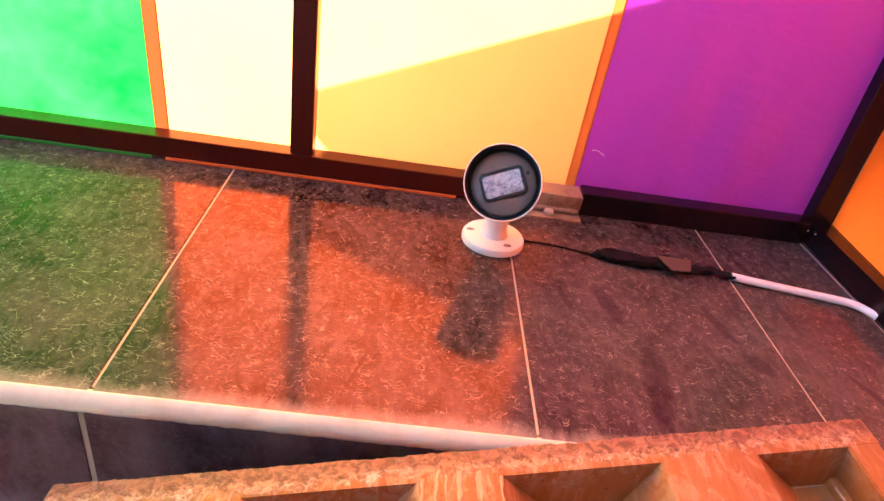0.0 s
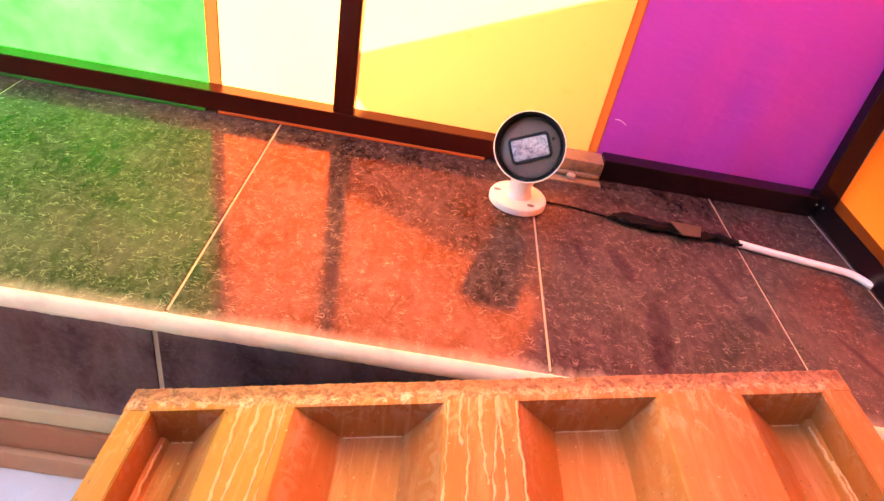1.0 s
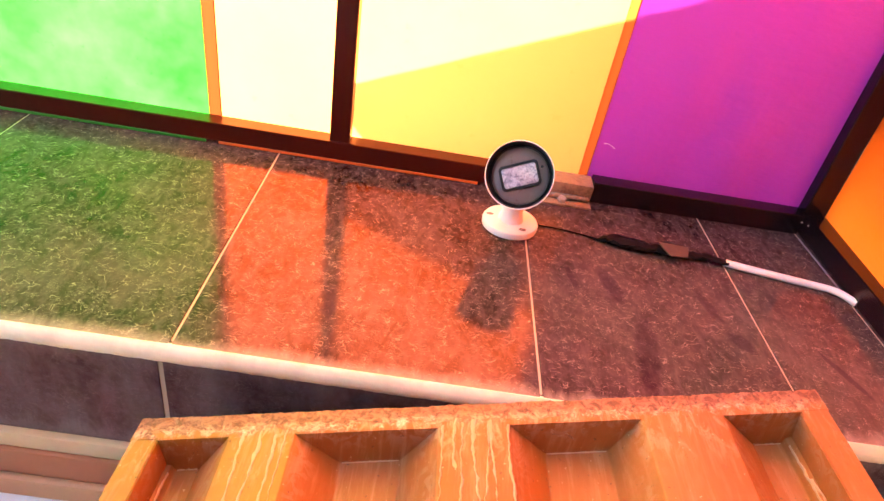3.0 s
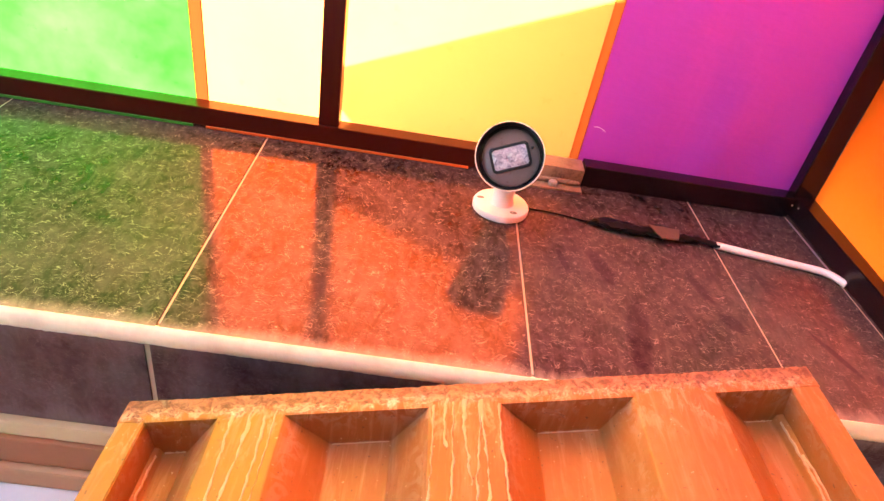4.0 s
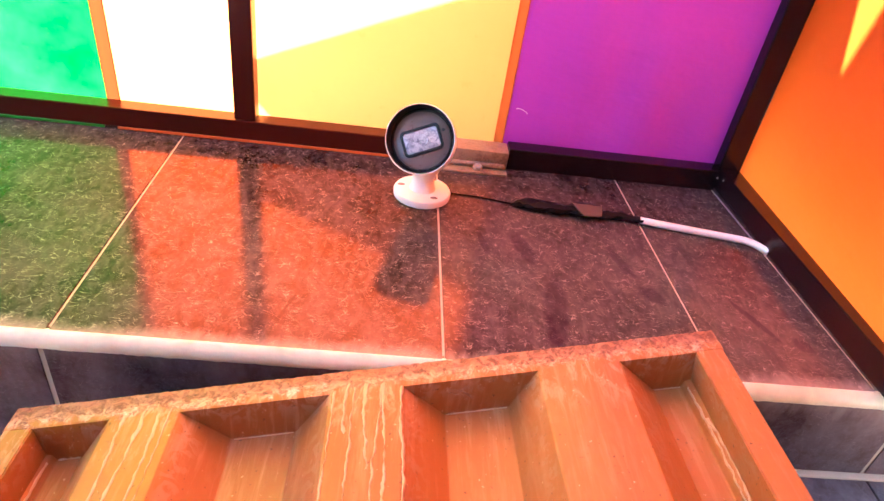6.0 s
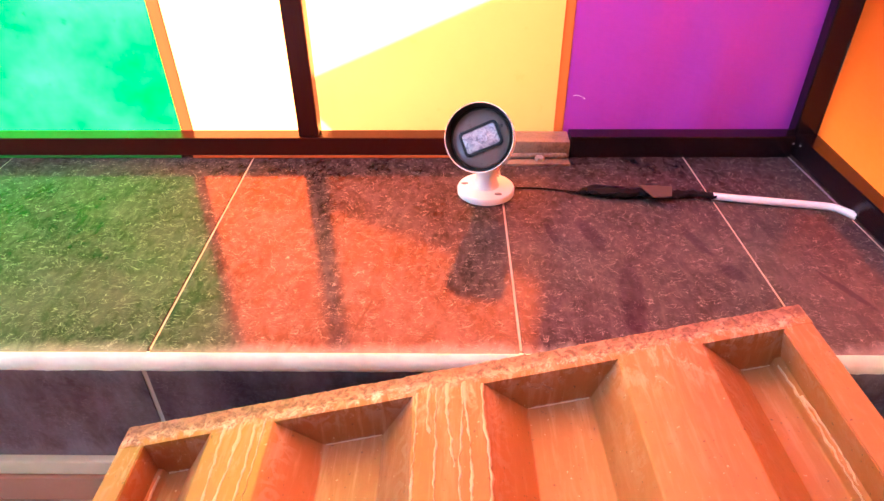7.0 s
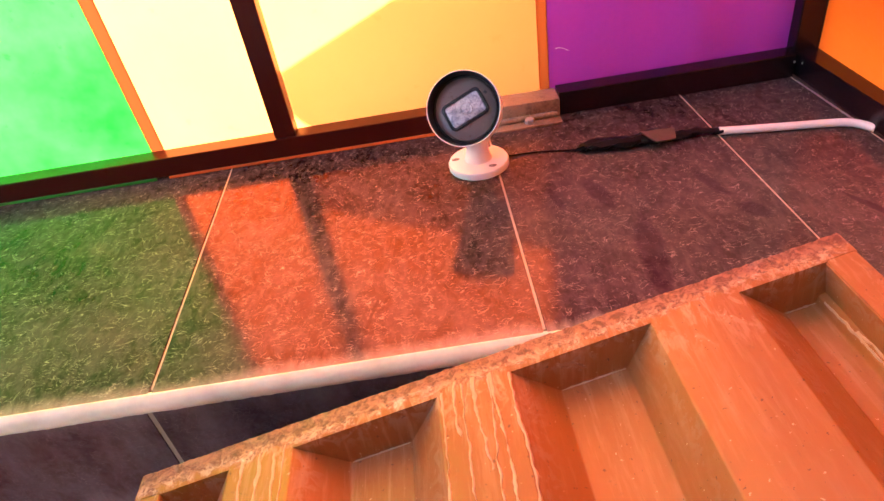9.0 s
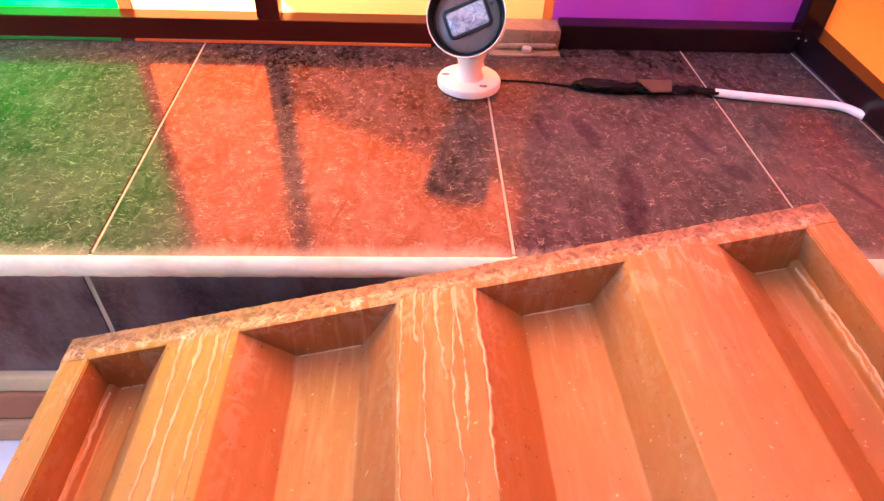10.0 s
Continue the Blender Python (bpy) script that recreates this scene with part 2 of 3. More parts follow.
M_TILE = slate("slate_tile", (0.007, 0.004, 0.006), (0.044, 0.027, 0.028), (0.090, 0.062, 0.058), (0.52, 0.41, 0.34), 0.065, 0.10, STAINS_AND_BAND, ((1, 0.0, 0.016),), 0.70, PALE_PATCHES)
M_FACE = slate("dusty_slate", (0.009, 0.009, 0.017), (0.046, 0.043, 0.058), (0.07, 0.065, 0.08), (0.30, 0.26, 0.25), 0.40, 0.34, (), ((2, -0.0215, 0.022), (2, -0.137, 0.028)), 0.30)
M_GROUT = cement("grout", (0.52, 0.41, 0.30), (0.40, 0.30, 0.21))
M_NOSING = cement("nosing_cement", (0.95, 0.86, 0.60), (0.58, 0.43, 0.25), 0.28, 75)
M_MORTAR = cement("mortar", (0.66, 0.51, 0.29), (0.50, 0.35, 0.19))
M_CLAY = cement("clay_strip", (0.42, 0.17, 0.075), (0.32, 0.12, 0.055), 0.7, 45)
M_CLAY_PALE = cement("pale_clay_strip", (0.55, 0.31, 0.16), (0.42, 0.20, 0.10), 0.7, 45)
M_FLOOR = cement("white_floor", (0.80, 0.79, 0.78), (0.58, 0.55, 0.52), 0.5, 30)
M_PLASTER = cement("plaster", (0.72, 0.69, 0.64), (0.62, 0.58, 0.52), 0.85, 20)
# kept dark so that the unseen walls bounce little light
M_BROWN_WALL = cement("brown_plaster", (0.16, 0.12, 0.10), (0.11, 0.08, 0.065), 0.85, 20)
M_GROUND = cement("earth", (0.34, 0.27, 0.20), (0.24, 0.19, 0.14), 0.95, 3)
M_FRAME = painted_metal("brown_frame", (0.050, 0.006, 0.003), (0.030, 0.004, 0.003), 0.24, 0.6, gloss=0.25)
M_FRAME_DARK = painted_metal("black_frame", (0.010, 0.005, 0.006), (0.006, 0.003, 0.004), 0.14, 0.6, gloss=0.3)
M_YELLOW = film("yellow_film", (0.57, 0.158, 0.035), (0.52, 0.135, 0.020), 0.30)
M_STRIP = film("orange_strip", (0.26, 0.045, 0.008), (0.20, 0.03, 0.005), 0.2)
M_STRIP_DARK = film("brown_orange_strip", (0.085, 0.014, 0.003), (0.06, 0.010, 0.002), 0.2)
M_GREEN = film("green_film", (0.019, 0.25, 0.019), (0.001, 0.110, 0.002), 0.95)
M_PURPLE = film("purple_film", (0.41, 0.046, 0.43), (0.37, 0.038, 0.39), 0.25, 0.93)
M_ORANGE = film("orange_film", (0.74, 0.135, 0.013), (0.64, 0.11, 0.010), 0.25)
# bright colours that imitate window light leaking under the rail
M_LEAK = film("orange_light_leak", (0.75, 0.16, 0.03), (0.50, 0.08, 0.015), 0.5, 0.9)
M_LEAK_GREEN = film("green_light_leak", (0.03, 0.30, 0.03), (0.01, 0.16, 0.01), 0.5, 0.9)
M_WHITE = painted_metal("white_enamel", (0.80, 0.77, 0.74), (0.66, 0.60, 0.55), 0.30, 0.25, 30, 0.05)
M_BLACK = painted_metal("black_plastic", (0.012, 0.011, 0.013), (0.03, 0.028, 0.03), 0.30, 0.4, 60, 0.08)
M_FACEPLATE = painted_metal("dusty_faceplate", (0.17, 0.118, 0.105), (0.28, 0.22, 0.19), 0.22, 0.7, 50, 0.12)
M_TAPE = painted_metal("black_tape", (0.004, 0.003, 0.003), (0.010, 0.005, 0.004), 0.45, 0.5, 50, 0.8, 0.12)
M_HOLE = painted_metal("dull_screw", (0.20, 0.15, 0.14), (0.10, 0.07, 0.06), 0.45, 0.5, 80)
M_CONDUIT = painted_metal("white_sleeve", (0.82, 0.78, 0.72), (0.66, 0.58, 0.50), 0.40, 0.3, 40, 0.1)
M_HINGE = painted_metal("worn_plate", (0.30, 0.20, 0.12), (0.035, 0.020, 0.012), 0.22, 0.95, 95, 0.9)
M_BOLT = painted_metal("steel_bolt", (0.42, 0.35, 0.28), (0.12, 0.08, 0.06), 0.32, 0.5, 90, 0.3)
M_PAINT = orange_paint()
M_DRIP = cement("cream_drip", (0.54, 0.33, 0.20), (0.38, 0.17, 0.07), 0.5, 120)
M_WOOD = cement("shadow_board_wood", (0.30, 0.21, 0.13), (0.20, 0.13, 0.08), 0.8, 12)


def lens_glass():
    n = Nodes("dusty_glass")
    d = n.noise(160, 5, 0.7, distort=1.5)
    c = n.mix(n.ramp(d, 0.36, 0.66), (0.62, 0.60, 0.64), (0.20, 0.19, 0.24))
    n.bump(d, 0.2, 0.0005)
    return n.set(Base_Color=c, Roughness=0.12, Coat_Weight=0.6, Coat_Roughness=0.05)


M_LENS = lens_glass()


# ---- mesh helpers ----
def part(name, bm, material, parent=None, label="", smooth=False):
    me = bpy.data.meshes.new(name)
    bmesh.ops.recalc_face_normals(bm, faces=bm.faces)
    bm.to_mesh(me)
    bm.free()
    me.materials.append(material)
    if smooth:
        for p in me.polygons:
            p.use_smooth = True
        me.set_sharp_from_angle(angle=radians(38))
    ob = new(name, me)
    ob.parent = parent
    return tagged(ob, label)


def box(lo, hi, bevel=0.0, bm=None, segs=2):
    """A box between two corners, with rounded edges."""
    bm = bm or bmesh.new()
    lo, hi = Vector(lo), Vector(hi)
    made = bmesh.ops.create_cube(bm, size=1.0, matrix=Matrix.LocRotScale((lo + hi) / 2, None, hi - lo))
    if bevel:
        vs = set(made["verts"])
        bmesh.ops.bevel(bm, geom=[e for e in bm.edges if vs.issuperset(e.verts)], offset=bevel, segments=segs, affect="EDGES", profile=0.6)
    return bm


def lathe(profile, m, segs=48, caps=(0, -1)):
    """Turns (radius, height) pairs round the local z axis."""
    bm = bmesh.new()
    rings = []
    for r, h in profile:
        rings.append([bm.verts.new(m @ Vector((r * math.cos(a), r * math.sin(a), h))) for a in (2 * math.pi * i / segs for i in range(segs))])
    for a, b in zip(rings, rings[1:]):
        for i in range(segs):
            bm.faces.new((a[i], a[(i + 1) % segs], b[(i + 1) % segs], b[i]))
    for k in caps:
        bm.faces.new(rings[k])
    return bm


def tube(points, radii, segs=14, squash=1.0):
    """A tube along points; squash flattens its height."""
    bm = bmesh.new()
    pts = [Vector(p) for p in points]
    rings = []
    for i, p in enumerate(pts):
        way = (pts[min(i + 1, len(pts) - 1)] - pts[max(i - 1, 0)]).normalized()
        side = way.cross(Vector((0, 0, 1))).normalized()
        up = side.cross(way)
        r = radii[i] if isinstance(radii, (list, tuple)) else radii
        rings.append([bm.verts.new(p + side * r * math.cos(a) + up * r * squash * math.sin(a)) for a in (2 * math.pi * k / segs for k in range(segs))])
    for a, b in zip(rings, rings[1:]):
        for k in range(segs):
            bm.faces.new((a[k], a[(k + 1) % segs], b[(k + 1) % segs], b[k]))
    bm.faces.new(rings[0])
    bm.faces.new(rings[-1])
    return bm


def spline(points, steps=8):
    """A smooth line through points (Catmull-Rom)."""
    p = [Vector(q) for q in points]
    p = [2 * p[0] - p[1], *p, 2 * p[-1] - p[-2]]
    out = []
    for a, b, c, d in zip(p, p[1:], p[2:], p[3:]):
        for i in range(steps):
            t = i / steps
            out.append(0.5 * (2 * b + (c - a) * t + (2 * a - 5 * b + 4 * c - d) * t * t + (3 * b - a - 3 * c + d) * t ** 3))
    return out + [p[-2]]


def prism(outline, lo, hi, axis):
    """A flat outline of (u, v) pairs pushed out along an axis from lo to hi."""
    bm = bmesh.new()
    place = {"x": lambda u, v, w: (w, u, v), "y": lambda u, v, w: (u, w, v), "z": lambda u, v, w: (u, v, w)}[axis]
    a = [bm.verts.new(place(u, v, lo)) for u, v in outline]
    b = [bm.verts.new(place(u, v, hi)) for u, v in outline]
    bm.faces.new(a)
    bm.faces.new(b)
    for i in range(len(a)):
        j = (i + 1) % len(a)
        bm.faces.new((a[i], a[j], b[j], b[i]))
    return bm


def sheet(corner, across, up, wrinkle, nu=26, nv=26, leans=(0.0, 0.0)):
    """A stretched sheet with small wrinkles towards its lower edge."""
    bm = bmesh.new()
    corner, across, up = Vector(corner), Vector(across), Vector(up)
    out = across.cross(up).normalized()
    grid = []
    for j in range(nv + 1):
        row = []
        for i in range(nu + 1):
            p = corner + across * (i / nu) + up * (j / nv)
            p.x += (leans[0] * (1 - i / nu) + leans[1] * i / nu) * j / nv
            fade = math.sin(math.pi * i / nu) * math.exp(-4 * j / nv)
            w = wrinkle * fade * noise.noise(p * 22)
            row.append(bm.verts.new(p + out * w))
        grid.append(row)
    for j in range(nv):
        for i in range(nu):
            bm.faces.new((grid[j][i], grid[j][i + 1], grid[j + 1][i + 1], grid[j + 1][i]))
    return bm


# ---- ground, floor and an added, unseen shell that shapes the daylight ----
FLOOR_Z = -0.222
bm = bmesh.new()
bmesh.ops.create_grid(bm, x_segments=8, y_segments=8, size=400)
bmesh.ops.translate(bm, verts=bm.verts, vec=(0, 0, -0.75))
tagged(part("ground", bm, M_GROUND), "bare brown earth outside the porch", "ground", kind="structure")
tagged(part("floor", box((-1.9, -2.0, FLOOR_Z - 0.12), (0.9, -0.001, FLOOR_Z), 0.004), M_FLOOR), "white painted cement floor below the ledge", "floor", kind="structure")
SKY_BACK, SKY_FRONT = -0.55, 0.30                      # the open strip overhead, added and placed to steer the daylight
bm = box((-1.9, -2.1, 1.55), (0.9, SKY_BACK, 1.65), 0.004)
box((-1.9, SKY_FRONT, 1.55), (0.9, 0.75, 1.65), 0.004, bm)
tagged(part("ceiling", bm, M_PLASTER), "unseen added plaster ceiling, its open strip placed to let daylight in", "ceiling", kind="structure")
# added out of view to block direct sun through the strip
tagged(part("sun_baffle", box((-1.9, SKY_FRONT, 1.65), (0.9, SKY_FRONT + 0.08, 2.45), 0.004), M_PLASTER), "unseen added slab that keeps the sun out of the open strip", "wall", kind="structure")
# unseen walls, added to limit the fill from behind and both sides
tagged(part("added_wall_south", box((-1.9, -2.1, FLOOR_Z), (0.9, -2.0, 1.55), 0.004), M_BROWN_WALL), "unseen added brown wall behind the camera that cuts bounced light", "wall", kind="structure")
tagged(part("added_wall_west", box((-1.9, -2.0, FLOOR_Z), (-1.8, 0.45, 0.60), 0.004), M_PLASTER), "unseen added low wall that sets how much daylight enters from the left", "wall", kind="structure")
tagged(part("added_wall_east", box((0.55, -2.0, FLOOR_Z), (0.65, -0.25, 1.55), 0.004), M_BROWN_WALL), "unseen added brown wall that closes the right side to light", "wall", kind="structure")

# ---- the tiled ledge ----
ledge = tagged(part("ledge", box((-1.8, 0.0040, FLOOR_Z - 0.5), (0.55, 0.47, -0.0012), 0.0005), M_GROUT),
               "tiled masonry window ledge with pale grouted joints", "ledge", kind="structure")


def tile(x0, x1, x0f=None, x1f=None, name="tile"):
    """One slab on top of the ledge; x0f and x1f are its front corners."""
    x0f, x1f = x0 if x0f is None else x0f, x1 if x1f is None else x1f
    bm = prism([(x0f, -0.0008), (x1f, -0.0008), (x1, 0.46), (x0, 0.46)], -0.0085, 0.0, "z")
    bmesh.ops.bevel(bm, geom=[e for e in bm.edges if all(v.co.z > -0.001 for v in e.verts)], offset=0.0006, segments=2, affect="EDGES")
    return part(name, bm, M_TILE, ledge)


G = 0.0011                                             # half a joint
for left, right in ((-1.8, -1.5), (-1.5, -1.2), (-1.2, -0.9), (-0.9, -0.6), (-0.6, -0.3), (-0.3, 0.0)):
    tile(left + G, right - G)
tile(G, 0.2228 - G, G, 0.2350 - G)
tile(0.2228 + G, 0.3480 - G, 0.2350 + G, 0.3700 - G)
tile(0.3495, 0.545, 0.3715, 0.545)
bm = prism([(0.3525, 0.3250), (0.3540, 0.3250), (0.3610, 0.198), (0.3595, 0.198)], -0.008, 0.0009, "z")
part("edge_trim", bm, cement("pale_trim", (0.30, 0.22, 0.23), (0.20, 0.14, 0.15), 0.5), ledge, "thin pale trim line along the side frame")

# rounded cement nosing with a little unevenness
bm = bmesh.new()
rings = []
for i in range(801):
    x = -1.8 + 2.35 * i / 800
    w = 1 + 0.03 * noise.noise(Vector((x * 30, 0, 0))) + 0.03 * noise.noise(Vector((x * 140, 3, 0))) + 0.04 * noise.noise(Vector((x * 420, 7, 0)))
    ring = []
    for a, b in ((0.003, -0.0035), (0.002, -0.0006), (-0.0005, 0.0002), (-0.0035, -0.0018), (-0.0062, -0.0065), (-0.0068, -0.012), (-0.0055, -0.0165), (-0.002, -0.0195), (0.008, -0.0205), (0.013, -0.0205)):
        ring.append(bm.verts.new((x, -0.0008 + a * w, b * 0.90 * w)))
    rings.append(ring)
for a, b in zip(rings, rings[1:]):
    for k in range(9):
        bm.faces.new((a[k], b[k], b[k + 1], a[k + 1]))
part("nosing", bm, M_NOSING, ledge, "bright worn cement nosing along the edge", True)


def face_tile(x0, x1, z0, z1):
    return part("face_tile", box((x0 + 0.0022, 0.003, z0), (x1 - 0.0022, 0.011, z1), 0.0006), M_FACE, ledge)


for left, right in ((-1.8, -1.505), (-1.505, -1.205), (-1.205, -0.905), (-0.905, -0.605), (-0.605, -0.312), (-0.312, -0.005)):
    face_tile(left, right, -0.1375, -0.0235)
for left, right in ((-0.005, 0.18), (0.18, 0.419), (0.419, 0.55)):
    face_tile(left, right, -0.1125, -0.0225)
# the lower tiled step beside the steel box
part("step_core", box((0.216, -0.235, FLOOR_Z), (0.549, 0.004, -0.1195), 0.001), M_GROUT, ledge, "cement core of the tiled step")
for left, right in ((0.216, 0.422), (0.422, 0.549)):
    for near, far in ((-0.235, -0.12), (-0.12, 0.0025)):
        part("step_tile", box((left + G, near + G, -0.1235), (right - G, far - G, -0.1160), 0.0008), M_FACE, ledge)
part("step_joint", box((0.216, -0.0030, -0.1165), (0.549, 0.004, -0.1130), 0.0012), M_GROUT, ledge, "pale grout line in the corner")
part("mortar_strip", box((-1.8, -0.004, -0.1580), (-0.008, 0.012, -0.1380), 0.003), M_MORTAR, ledge, "rough beige mortar strip")
part("clay_strip", box((-1.8, -0.007, -0.1950), (-0.008, 0.012, -0.1590), 0.003), M_CLAY, ledge, "brown clay skirting strip")
part("lower_strip", box((-1.8, -0.013, FLOOR_Z), (-0.008, 0.012, -0.1960), 0.004), M_CLAY_PALE, ledge, "pale brown skirting foot")

# ---- back window: frame, coloured sheets ----
Y0, Y1, YF = 0.336, 0.374, 0.361                       # rail front, rail back, sheets
TOP = 1.5
window_1 = tagged(new("window_1"), "window with dark metal frame and coloured translucent sheets", "window", kind="structure")
window_1.location = (0, Y0, 0)


def wpart(name, bm, material, label="", smooth=False):
    bmesh.ops.translate(bm, verts=bm.verts, vec=(0, -Y0, 0))
    return part(name, bm, material, window_1, label, smooth)


wpart("bottom_rail", box((-1.8, Y0, 0.0035), (0.0, YF - 0.002, 0.0265), 0.0012), M_FRAME, "dark brown bottom rail")
wpart("bottom_rail", box((0.0862, Y0, 0.0005), (0.354, YF - 0.002, 0.0275), 0.0012), M_FRAME_DARK, "black bottom rail")
# added strips, painted as the glow that leaks below the rail
for x0, x1, mat in ((-0.84, -0.3885, M_LEAK_GREEN), (-0.3735, -0.055, M_LEAK)):
    leak = box((x0, Y0 - 0.0010, 0.0004), (x1, Y0 + 0.0008, 0.0034), 0.0004)
    wpart("light_leak", leak, mat, "coloured strip standing in for light leaking under the rail")
wpart("mullion", box((-0.2404, Y0 + 0.002, 0.027), (-0.2162, YF - 0.0015, TOP - 0.03), 0.0015), M_FRAME, "reddish brown upright bar")
wpart("mullion", box((-0.86, Y0 + 0.002, 0.027), (-0.835, YF - 0.0015, TOP - 0.03), 0.0015), M_FRAME)
wpart("top_rail", box((-1.8, Y0, TOP - 0.03), (0.354, Y1, TOP + 0.05), 0.0015), M_FRAME)
post = box((0.355, 0.3450, 0.0005), (0.3805, 0.385, TOP + 0.05), 0.002)
box((0.3800, 0.3455, 0.0005), (0.4000, 0.384, TOP + 0.05), 0.001, post)
wpart("corner_post", post, M_FRAME_DARK, "black corner post")
LEAN = -0.027                                          # the first overlap leans a little
# the leftmost sheet is unseen, purple to keep its light off the tiles
for x0, x1, mat, leans, lab in ((-1.8, -0.84, M_PURPLE, (0, 0), "unseen added purple sheet that dims the light from the left"), (-0.84, -0.3899, M_GREEN, (0, LEAN), "mottled bright green sheet"),
                                (-0.3764, -0.2283, M_YELLOW, (LEAN, 0), "glowing yellow sheet"), (-0.2283, 0.0697, M_YELLOW, (0, 0), "yellow sheet partly in sunlight"),
                                (0.0791, 0.3625, M_PURPLE, (0, 0), "creased unseen added purple sheet that dims the light from the left")):
    wr = 0.010 if mat is M_PURPLE else 0.0012
    wpart("pane", sheet((x0, YF, 0.0015), (x1 - x0, 0, 0), (0, 0, TOP - 0.0015), wr, leans=leans), mat, lab, True)
for x0, x1, lean, mat in ((-0.3909, -0.3754, LEAN, M_STRIP_DARK), (0.0686, 0.0801, 0.0, M_STRIP)):
    wpart("sheet_overlap", sheet((x0, YF - 0.0012, 0.0015), (x1 - x0, 0, 0), (0, 0, TOP - 0.0015), 0.0, 2, 30, (lean, lean)), mat, "darker orange overlapping strip")

# ---- side window ----
XF = 0.383
window_2 = tagged(new("window_2"), "side window with black frame and orange translucent sheet", "window", kind="structure")
window_2.location = (XF, 0, 0)


def spart(name, bm, material, label="", smooth=False):
    bmesh.ops.translate(bm, verts=bm.verts, vec=(-XF, 0, 0))
    return part(name, bm, material, window_2, label, smooth)


bm = prism([(0.3565, 0.3440), (XF - 0.001, 0.3440), (XF - 0.001, -0.02), (0.3700, -0.02)], 0.0015, 0.028, "z")
bmesh.ops.bevel(bm, geom=bm.edges[:], offset=0.0012, segments=2, affect="EDGES")
spart("bottom_rail", bm, M_FRAME_DARK, "black bottom rail")
spart("outer_rail", box((XF + 0.001, -0.25, 0.0005), (XF + 0.02, 0.345, 0.012), 0.001), M_FRAME_DARK)
spart("top_rail", box((XF - 0.02, -0.25, TOP), (XF + 0.02, 0.345, TOP + 0.05), 0.001), M_FRAME_DARK)
spart("end_post", box((XF - 0.015, -0.25, -0.0085), (XF + 0.19, -0.22, TOP), 0.001), M_FRAME_DARK)
spart("pane", sheet((XF, 0.345, 0.002), (0, -0.567, 0), (0, 0, TOP - 0.002), 0.001), M_ORANGE, "bright orange sheet", True)

# ---- unseen boards added outside, cut to cast the shadows on the sheets ----
AWAY = 0.35


def outside(u, v, plane, away):
    """The point outside that throws its shadow on (u, v) of a window plane."""
    if plane == "y":
        s = away / -SUN.y
        return (u - SUN.x * s, v - SUN.z * s)
    s = away / -SUN.x
    return (u - SUN.y * s, v - SUN.z * s)


ax, az = -0.2285, 0.0885                                # tip of the shadow on the back window
tip = [outside(u, v, "y", AWAY) for u, v in ((ax, az), (ax + 0.62, az + 0.2620), (ax + 0.62, az - 0.85), (ax + 0.42, 0.0800 - 0.485), (ax, 0.0800))]
board = part("sloping_board", prism(tip, YF + AWAY, YF + AWAY + 0.02, "y"), M_WOOD)
tagged(board, "unseen added board cut to cast the wedge shadow on the back window", "board")
# two more added boards, leaving a wedge of sun on the side sheet
AWAY2 = 0.12
for outline in (((0.2545, 0.184), (0.3200, 0.36), (0.60, 0.36), (0.60, -0.2), (0.2545, -0.2)),
                ((0.2540, 0.184), (0.2510, 0.184), (0.222, 0.36), (-0.5, 0.36), (-0.5, -0.2), (0.2535, -0.2))):
    pts = [outside(u, v, "x", AWAY2) for u, v in outline]
    b = part("shutter_board", prism(pts, XF + AWAY2, XF + AWAY2 + 0.003, "x"), M_WOOD)
    tagged(b, "unseen added thin board that shades the side window around a sunlit wedge", "board", "boards outside the side window")

# ---- worn hinge block on the rail ----
hinge = tagged(new("hinge"), "worn pale metal hinge bolted to the ledge", "hinge")
hinge.location = (0.045, 0.35, 0)


def hpart(name, bm, mat, label="", smooth=True):
    bmesh.ops.translate(bm, verts=bm.verts, vec=(-0.045, -0.35, 0))
    return part(name, bm, mat, hinge, label, smooth)


bm = box((0.006, 0.3305, 0.0), (0.0855, YF - 0.0025, 0.0248), 0.002)
for v in bm.verts:
    v.co += Vector((0, 1, 1)) * 0.0012 * noise.noise(v.co * 90)
hpart("block", bm, M_HINGE, "chipped pale block")
hpart("leaf", box((0.008, 0.3150, 0.0), (0.0852, 0.3305, 0.0028), 0.0009), M_HINGE)
hpart("knuckle", lathe([(0.003, 0), (0.0034, 0.004), (0.0034, 0.070), (0.003, 0.074)], pose(0.008, 0.3300, 0.006, 0, 90, 0), 16), M_HINGE)
hpart("bolt", lathe([(0.0058, 0.0), (0.0062, 0.001), (0.0058, 0.0045), (0.0045, 0.0056), (0.002, 0.0058)], pose(0.0493, 0.3235, 0.0027), 6), M_BOLT, "grey bolt head")

# ---- security camera ----
BASE = Vector((-0.0181, 0.2534, 0.0))
cctv = tagged(new("security_camera"), "white bullet security camera standing on the tiled ledge", "security camera")
cctv.location = BASE
AX = Vector((-0.21, -0.82, 0.50)).normalized()         # where it looks
RIM = Vector((-0.0300, 0.1955, 0.0945)) - BASE         # centre of its front rim
side = Vector((0, 0, 1)).cross(AX).normalized()
upv = AX.cross(side)
spin = radians(29)
sx, sy = side * math.cos(spin) + upv * math.sin(spin), upv * math.cos(spin) - side * math.sin(spin)
HEAD = Matrix.Translation(RIM) @ Matrix((sx, sy, AX)).transposed().to_4x4() @ Matrix.Diagonal((0.985, 0.985, 1.0, 1.0))
